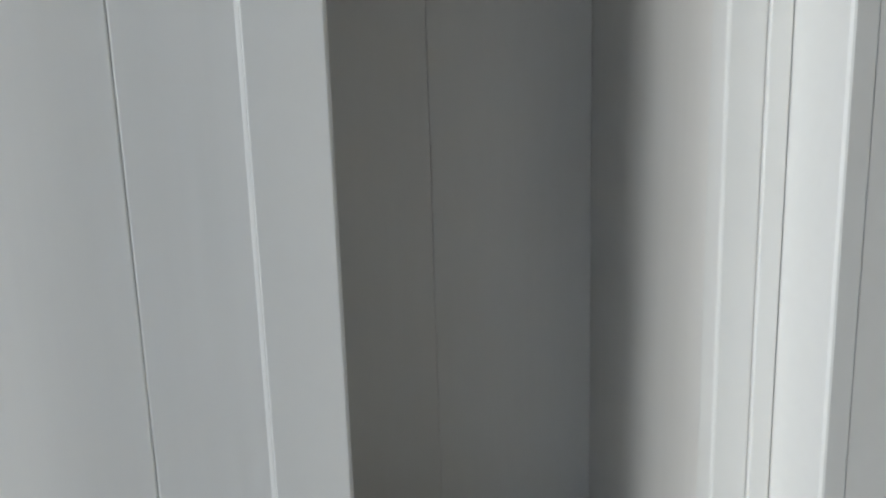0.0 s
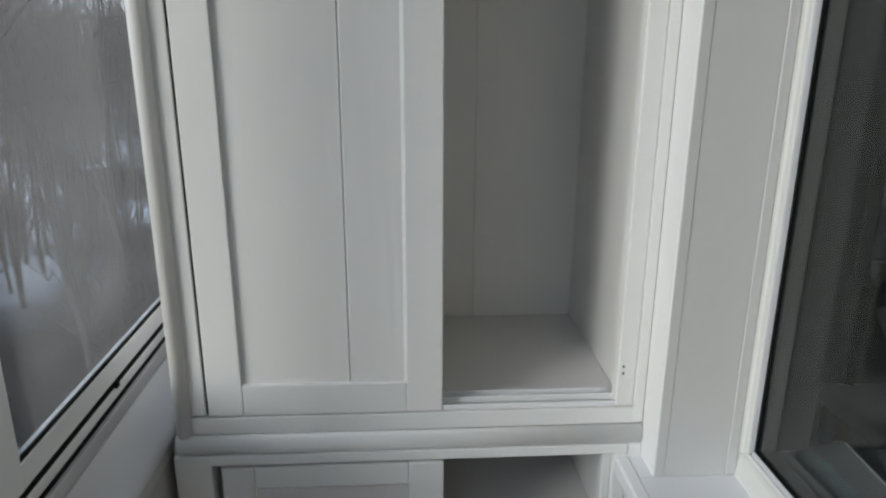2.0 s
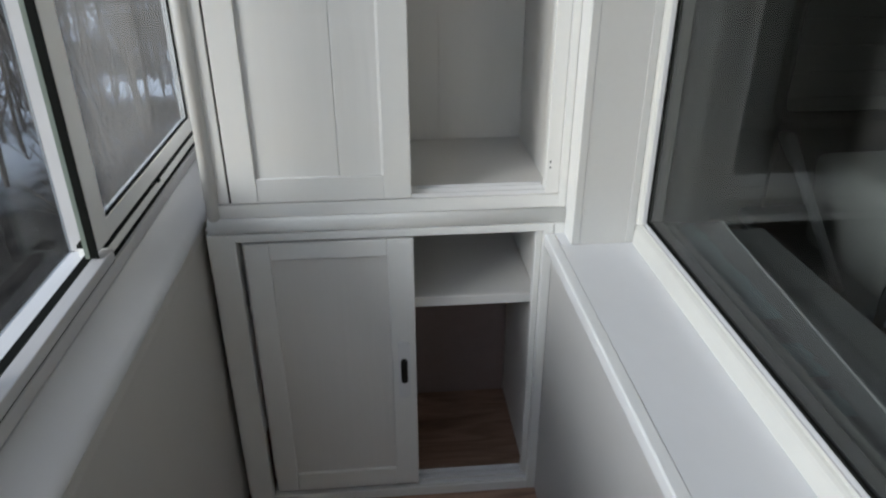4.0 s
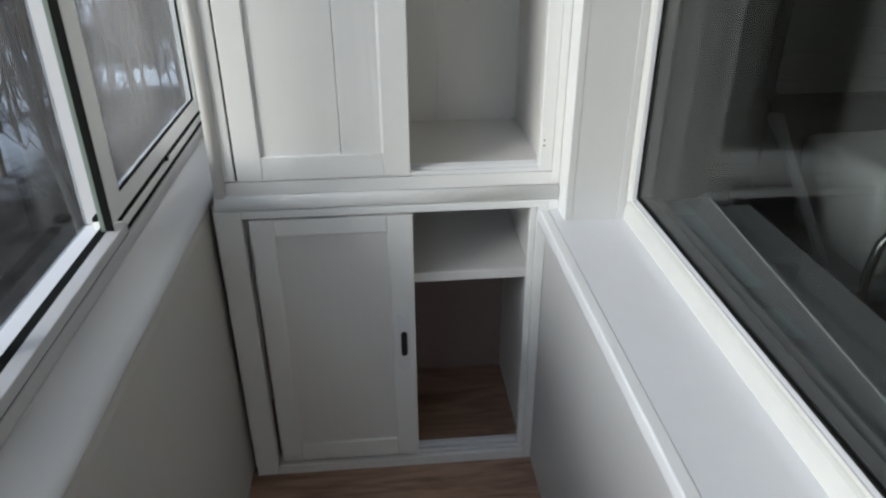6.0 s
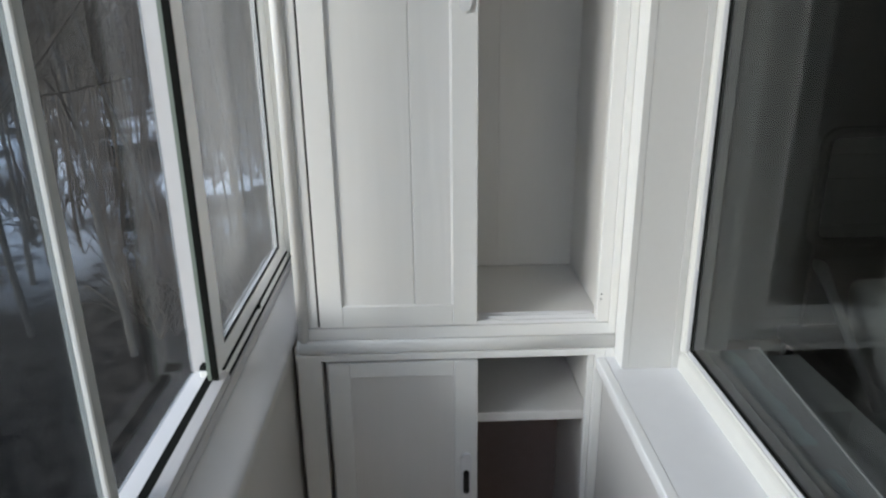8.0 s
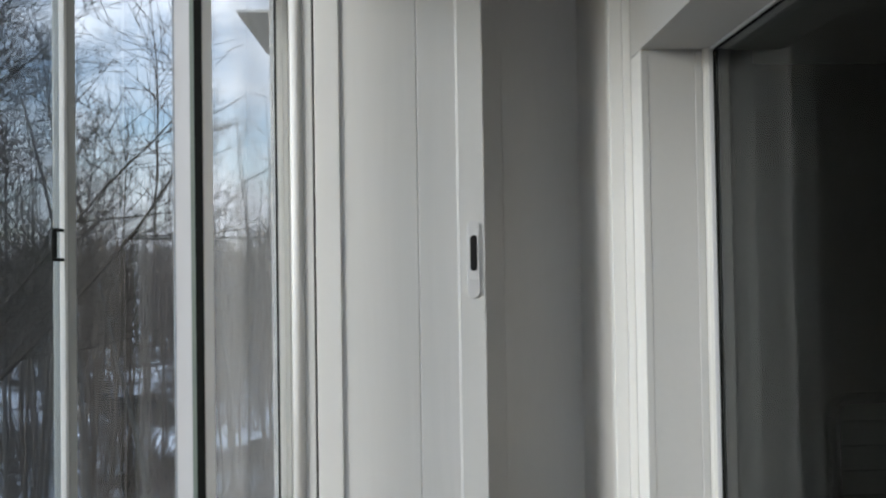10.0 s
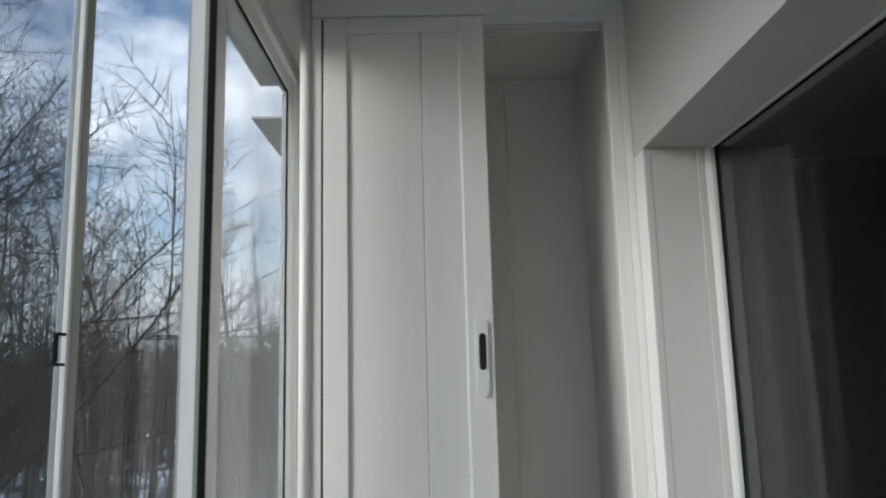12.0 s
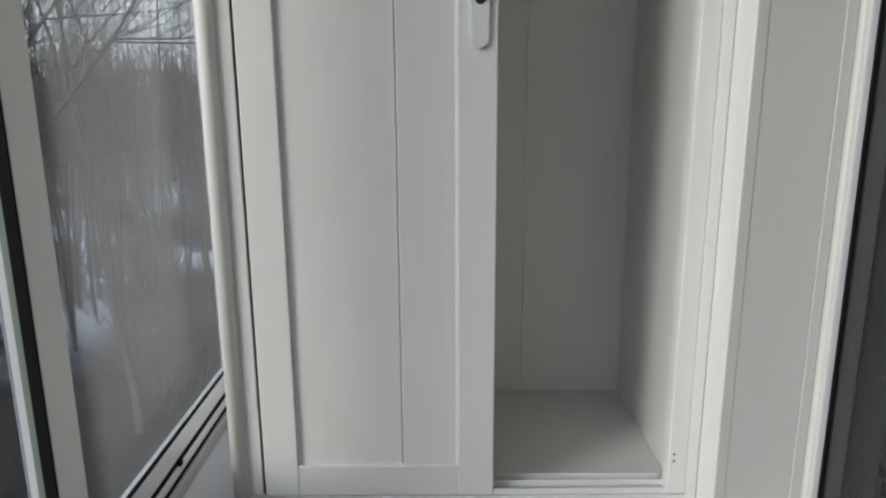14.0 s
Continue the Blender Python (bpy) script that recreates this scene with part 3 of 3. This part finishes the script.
slab("cover_strip", (0.3337, 0.3520, -0.002, 0.029, 0.835, CEIL_Z - 0.0012), M_CAB, up, bevel=0.0015, seg=2)
slab("top_rail", (-0.4225, 0.3335, 0.0004, 0.029, 2.544, CEIL_Z - 0.001), M_CAB, up, bevel=0.0006)
slab("bottom_rail", (-0.4245, 0.3515, -0.0012, 0.029, 0.8292, 0.8600), M_CAB, up, bevel=0.0008)
bm = bmesh.new()
extrude_profile(bm, half_round(-0.4375, 0.006, 0.0145, 180), "z", 0.825, CEIL_Z - 0.0012)
part("upright_moulding", bm, M_CAB, up, "half-round white edge moulding", True)
bm = bmesh.new()
extrude_profile(bm, half_round(-0.0013, 0.810, 0.0191, 90, flat=0.42), "x", -0.452, 0.3515)
part("ledge_moulding", bm, M_CAB, up, "half-round white moulding between the two cabinets", True)
# added black strip paints the depth shade of the open gap
slab("gap_shade", (-0.3998, -0.3943, 0.009, 0.0285, 0.8625, 2.541), M_RUBBER, up, "black strip standing in for shade in the gap beside the door", 0)
# tracks
for y0, y1, z in ((0.002, 0.006, 0.872), (0.026, 0.0288, 0.874), (0.050, 0.054, 0.872)):
    slab("bottom_track", (0.0005, 0.3025, y0, y1, 0.8618, z), M_PVC, up, bevel=0.0008)
slab("bottom_track", (0.0, 0.3025, 0.0295, 0.056, 0.8465, 0.8615), M_PVC, up, bevel=0.0008)
for y0, y1 in ((0.000, 0.005), (0.026, 0.030), (0.050, 0.056)):
    slab("top_track", (0.0005, 0.3025, y0, y1, 2.520, 2.5432), M_PVC, up, bevel=0.0008)
for z in (0.925, 0.938):
    bm = bmesh.new()
    tube(bm, [(0.3104, -0.0006, z), (0.3104, 0.0004, z)], 0.0022, 10)
    part("screw_hole", bm, M_SLOT, up)


def handle(parent, x, y, z0, z1, s0, s1):
    bm = bmesh.new()
    stadium(bm, x, y - 0.007, y - 0.0002, z0, z1, 0.030, 10, 0.002)
    h = part("handle", bm, M_PVC, parent, "white plastic recessed handle plate")
    bm = bmesh.new()
    stadium(bm, x, y - 0.0076, y - 0.0066, s0, s1, 0.0165, 8)
    part("finger_slot", bm, M_SLOT, h, "black finger slot")


def upper_door(x0, x1, y0, z0, z1):
    """Framed sliding door: stiles and rails round two recessed boards."""
    y1, s = y0 + 0.020, 0.0595
    d = slab("door", (x0 + 0.02, x1 - 0.02, y0 + 0.013, y1, z0 + 0.02, z1 - 0.02), M_CAB, up, "white framed sliding door with two grooved boards")
    slab("stile", (x0, x0 + 0.058, y0, y1, z0, z1), M_CAB, d, bevel=0.0015)
    slab("stile", (x1 - 0.061, x1, y0, y1, z0, z1), M_CAB, d, bevel=0.0015)
    slab("rail", (x0 + 0.0582, x1 - 0.0612, y0 + 0.0006, y1, z0, z0 + 0.056), M_CAB, d, bevel=0.0015)
    slab("rail", (x0 + 0.0582, x1 - 0.0612, y0 + 0.0006, y1, z1 - 0.042, z1), M_CAB, d, bevel=0.0015)
    xg = x0 + 0.239
    slab("board", (x0 + 0.056, xg - 0.0017, y0 + 0.0072, y0 + 0.0128, z0 + 0.05, z1 - 0.035), M_GRAIN, d, bevel=0.0008)
    slab("board", (xg + 0.0006, x1 - 0.058, y0 + 0.0034, y0 + 0.0128, z0 + 0.05, z1 - 0.035), M_GRAIN, d, bevel=0.0018, seg=2)
    bm = bmesh.new()
    extrude_profile(bm, [(x1 - 0.0652, y0 + 0.0060), (x1 - 0.0612, y0 + 0.0060), (x1 - 0.0612, y0 + 0.0016), (x1 - 0.0628, y0 + 0.0022), (x1 - 0.0648, y0 + 0.0033)], "z", z0 + 0.0562, z1 - 0.0422)
    part("bead", bm, M_CAB, d)
    return d


d1 = upper_door(-0.394, 0.0, 0.0, 0.8625, 2.541)
handle(d1, -0.0275, 0.0, 1.610, 1.790, 1.672, 1.756)
upper_door(-0.400, -0.012, 0.029, 0.8745, 2.541)

# ---- built-in cabinet, lower part ----
lo = thing("lower_cabinet", (-0.05, 0.23, FLOOR_Z), "half-open low white cabinet with sliding doors and one shelf", "cabinet")
LY = -0.008
slab("left_stile", (-0.458, -0.397, LY, 0.026, FLOOR_Z, 0.790), M_CAB, lo, bevel=0.0015)
slab("right_stile", (0.304, 0.3275, LY, 0.026, FLOOR_Z, 0.7715), M_CAB, lo, bevel=0.002)
slab("stile_strip", (0.288, 0.3035, 0.004, 0.026, FLOOR_Z + 0.05, 0.7715), M_CAB, lo, bevel=0.002)
slab("top_rail", (-0.3965, 0.3275, LY, 0.026, 0.7718, 0.7905), M_CAB, lo, bevel=0.0015)
slab("base_rail", (-0.3965, 0.3035, LY, 0.026, FLOOR_Z, -0.004), M_CAB, lo, bevel=0.0015)
slab("corner_block", (0.328, 0.3525, -0.006, 0.026, 0.7425, 0.7905), M_CAB, lo, bevel=0.001)
slab("side_panel", (-0.470, -0.4585, 0.030, 0.472, FLOOR_Z, 0.789), M_INNER, lo)
slab("side_panel", (0.310, 0.3275, 0.0265, 0.472, FLOOR_Z, 0.789), M_INNER, lo)
slab("back_panel", (-0.458, 0.3095, 0.440, 0.450, 0.5565, 0.789), M_INNER, lo)
slab("back_panel", (-0.458, 0.3095, 0.440, 0.450, FLOOR_Z, 0.556), M_BOARD, lo, "dull reddish-brown hardboard back")
slab("shelf", (-0.458, 0.3095, 0.056, 0.4395, 0.542, 0.570), M_INNER, lo, bevel=0.002)
for y0, y1 in ((0.002, 0.006), (0.022, 0.0258), (0.046, 0.050)):
    slab("bottom_track", (0.0025, 0.3035, y0, y1, -0.0038, 0.006), M_PVC, lo, bevel=0.0008)
slab("bottom_track", (-0.3965, 0.3035, 0.0262, 0.052, FLOOR_Z, -0.004), M_PVC, lo, bevel=0.0008)


def lower_door(x0, x1, y0, z0, z1):
    y1 = y0 + 0.018
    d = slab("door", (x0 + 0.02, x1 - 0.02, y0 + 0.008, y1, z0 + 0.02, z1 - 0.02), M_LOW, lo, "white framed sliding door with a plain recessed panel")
    slab("stile", (x0, x0 + 0.056, y0, y1, z0, z1), M_CAB, d, bevel=0.003, seg=2)
    slab("stile", (x1 - 0.061, x1, y0, y1, z0, z1), M_CAB, d, bevel=0.003, seg=2)
    slab("rail", (x0 + 0.0561, x1 - 0.0611, y0 + 0.0004, y1, z0, z0 + 0.060), M_CAB, d, bevel=0.003, seg=2)
    slab("rail", (x0 + 0.0561, x1 - 0.0611, y0 + 0.0004, y1, z1 - 0.044, z1), M_CAB, d, bevel=0.003, seg=2)
    return d


d2 = lower_door(-0.382, 0.002, -0.006, 0.0095, 0.7655)
handle(d2, -0.0285, -0.006, 0.312, 0.488, 0.361, 0.437)
lower_door(-0.392, -0.010, 0.026, 0.0205, 0.7655)


# ---- trees, brush and ground outside ----
GZ = -9.5


def limb(verts, faces, a, b, r0, r1, sides):
    d = (b - a).normalized()
    u = d.orthogonal().normalized()
    v = d.cross(u)
    k = len(verts)
    for p, r in ((a, r0), (b, r1)):
        for i in range(sides):
            t = 2 * math.pi * i / sides
            verts.append(p + r * (u * math.cos(t) + v * math.sin(t)))
    for i in range(sides):
        j = (i + 1) % sides
        faces.append((k + i, k + j, k + sides + j, k + sides + i))


def grow(verts, faces, rng, start, way, length, radius, depth, droop, spread, twigs):
    """One bending branch; twigs gives the side branches per joint, level by level."""
    n = 6 if depth > 1 else (4 if depth == 1 else 3)
    p, d = start.copy(), way.normalized()
    for i in range(n):
        d = (d + Vector((rng.uniform(-1, 1), rng.uniform(-1, 1), rng.uniform(-1, 1))) * 0.085 + Vector((0, 0, droop if depth > 1 else -0.015))).normalized()
        q = p + d * length / n
        r0, r1 = radius * (1 - i / n * 0.8), radius * (1 - (i + 1) / n * 0.8)
        limb(verts, faces, p, q, r0, r1, 4 if radius > 0.03 else 3)
        if depth > 0 and (i > 0 or depth < 3):
            for _ in range(twigs[depth]):
                side = Vector((rng.uniform(-1, 1), rng.uniform(-1, 1), rng.uniform(-0.25, 0.8)))
                side = (side - d * side.dot(d)).normalized()
                f = 1 - 0.55 * i / n
                w = spread + rng.uniform(-0.08, 0.12)
                grow(verts, faces, rng, p.lerp(q, rng.random()), d * (1 - w) + side * w, length * rng.uniform(0.4, 0.75) * f,
                     max(radius * 0.46 * f, 0.0045), depth - 1, droop, spread, twigs)
        p = q


def tree_data(seed, height, radius, first, reach, per_step, depth, twigs, droop=0.05):
    rng = random.Random(seed)
    verts, faces = [], []
    p, n = Vector((0, 0, 0)), 14
    d = Vector((rng.uniform(-0.06, 0.06), rng.uniform(-0.06, 0.06), 1)).normalized()
    for i in range(n):
        q = p + d * height / n
        limb(verts, faces, p, q, radius * (1 - 0.93 * i / n), radius * (1 - 0.93 * (i + 1) / n), 8)
        h = (i + 1) / n
        if h > first:
            for _ in range(per_step):
                a = rng.uniform(0, 2 * math.pi)
                k = 1.0 - 0.55 * (h - first) / (1 - first)
                grow(verts, faces, rng, p.lerp(q, rng.random()), Vector((math.cos(a), math.sin(a), rng.uniform(0.5, 1.3))), reach * k * rng.uniform(0.7, 1.15),
                     radius * 0.32 * k, depth, droop, 0.5, twigs)
        p = q
        d = (d + Vector((rng.uniform(-0.07, 0.07), rng.uniform(-0.07, 0.07), 0.05))).normalized()
    return verts, faces


def mesh_of(name, verts, faces, mat):
    me = bpy.data.meshes.new(name)
    me.from_pydata([tuple(v) for v in verts], [], faces)
    me.materials.append(mat)
    return me


def split_tree(name, at, turn, scale, trunk_me, crown_me, label):
    t = thing(name, at, label, "tree", "bare winter trees")
    t.rotation_euler = (0, 0, turn)
    t.scale = (scale,) * 3
    for nm, me in (("trunk", trunk_me), ("crown", crown_me)):
        o = new(nm, me)
        o.parent = t
    return t


KINDS = []
for seed, height, radius, first, reach, per, depth, twigs in ((3, 22.0, 0.18, 0.32, 7.6, 2, 3, (0, 2, 2, 2)), (8, 18.5, 0.13, 0.4, 5.0, 2, 3, (0, 1, 2, 1)), (15, 20.0, 0.14, 0.4, 4.0, 2, 3, (0, 1, 2, 1))):
    v, f = tree_data(seed, height, radius, first, reach, per, depth, twigs)
    # a plain tapered trunk of its own stands over the crown's leader
    tv, tf = tree_data(seed, height, radius * 1.02, 2.0, reach, 0, 0, ())
    KINDS.append((mesh_of("trunk", tv, tf, M_BIRCH), mesh_of("crown", v, f, M_BARK)))

PLACES = [(-7.1, 5.7, 0, 1.0), (-10.8, 9.0, 0, 1.05), (-7.0, 7.4, 2, 1.2), (-12.5, 15.0, 2, 1.0), (-10.0, 20.0, 1, 1.0), (-14.5, 22.0, 1, 1.05),
          (-12.0, 29.0, 2, 1.0), (-17.0, 27.0, 1, 1.05), (-19.0, 15.0, 2, 1.1), (-9.5, 33.0, 2, 1.0)]
for i, (x, y, k, s) in enumerate(PLACES):
    split_tree("birch_tree", (x, y, GZ - 0.1), i * 1.7, s, *KINDS[k], "bare birch tree with dark fine twigs standing in old snow")

# far woods
rng = random.Random(77)
bits = [tree_data(100 + i, 17.0, 0.085, 0.36, 2.6, 1, 2, (0, 1, 1), 0.12) for i in range(4)]
bits = [(np.array([tuple(p) for p in v]), np.array(f_)) for v, f_ in [(v, [q for q in f]) for v, f in bits]]
vs, fs, k = [], [], 0
for i in range(168):
    near = i < 56
    y = rng.uniform(27, 46) if near else rng.uniform(46, 100)
    x = -y * (rng.uniform(0.14, 0.60) if near else rng.uniform(0.05, 0.95))
    v, f = bits[i % 4]
    a, s = rng.uniform(0, 6.28), rng.uniform(0.8, 1.25)
    c, w = math.cos(a) * s, math.sin(a) * s
    vs.append(np.stack([v[:, 0] * c - v[:, 1] * w + x, v[:, 0] * w + v[:, 1] * c + y, v[:, 2] * s + GZ - 0.1], 1))
    fs.append(f + k)
    k += len(v)
me = bpy.data.meshes.new("far_woods")
me.from_pydata(np.concatenate(vs).tolist(), [], np.concatenate(fs).tolist())
me.materials.append(M_BRUSH)
tagged(new("far_woods", me), "leafless grey-brown woodland behind the yard", "woods", kind="stuff")

# the dense wood on the skyline
vs, fs = [], []
for i in range(1500):
    y = rng.uniform(75, 170)
    o = Vector((-y * rng.uniform(0.0, 1.1), y, GZ))
    top = o + Vector((rng.uniform(-0.8, 0.8), rng.uniform(-0.8, 0.8), rng.uniform(11, 16)))
    limb(vs, fs, o, top, 0.16, 0.04, 3)
    for _ in range(14):
        p = o.lerp(top, rng.uniform(0.1, 0.97))
        q = p + Vector((rng.uniform(-1.8, 1.8), rng.uniform(-1.8, 1.8), rng.uniform(0.4, 2.4)))
        limb(vs, fs, p, q, 0.10, 0.03, 3)
tagged(new("skyline_woods", mesh_of("skyline_woods", vs, fs, M_BRUSH)), "dense brown leafless wood along the skyline", "woods", kind="stuff")

# undergrowth
vs, fs = [], []
for i in range(1900):
    y = 9 + 80 * rng.random() ** 0.8
    x = -y * rng.uniform(0.08, 1.0)
    if noise.noise(Vector((x * 0.09, y * 0.09, 3.0))) < 0.02:
        continue
    o = Vector((x, y, GZ))
    for _ in range(7):
        d = Vector((rng.uniform(-1, 1), rng.uniform(-1, 1), rng.uniform(0.8, 2.4))).normalized()
        q = o + d * rng.uniform(1.0, 3.4)
        limb(vs, fs, o + d * 0.05, q, 0.03, 0.012, 3)
        for _ in range(2):
            e = (d + Vector((rng.uniform(-1, 1), rng.uniform(-1, 1), rng.uniform(-0.2, 0.8)))).normalized()
            limb(vs, fs, o.lerp(q, rng.uniform(0.4, 0.9)), q + e * rng.uniform(0.3, 1.2), 0.014, 0.005, 3)
tagged(new("undergrowth", mesh_of("undergrowth", vs, fs, M_BRUSH)), "dry brown shrubs standing through patchy snow", "shrubs", kind="stuff")

# ground: one sheet to the horizon, gently uneven
bm = bmesh.new()
bmesh.ops.create_grid(bm, x_segments=90, y_segments=90, size=1.0)
for v in bm.verts:
    r = max(abs(v.co.x), abs(v.co.y))
    s = 30 + 1500 * r ** 4
    v.co.x, v.co.y = v.co.x * s, v.co.y * s
    v.co.z = GZ + 0.5 * noise.noise(Vector((v.co.x * 0.07, v.co.y * 0.07, 0.0))) * min(1.0, r * 3)
structure(part("ground", bm, M_GROUND, smooth=True), "patchy old snow over brown ground far below the balcony", "ground")

# slab edges of this building outside the windows
structure(slab("own_overhang", (-0.785, -0.4, Y_BACK, 0.94, 2.75, 2.77), M_SHEET, bevel=0.002), "pale slab edge above the balcony windows", "roof")
structure(slab("facade", (0.36, 0.60, Y_END + 0.121, 9.0, -9.5, 6.0), M_CONC, bevel=0), "pale house wall running on past the balcony", "wall")
structure(slab("neighbour_slab", (-0.912, 0.359, 1.30, 4.6, 2.75, 2.763), M_SHEET, bevel=0.002), "pale grey slab of the next balcony along the facade", "balcony")
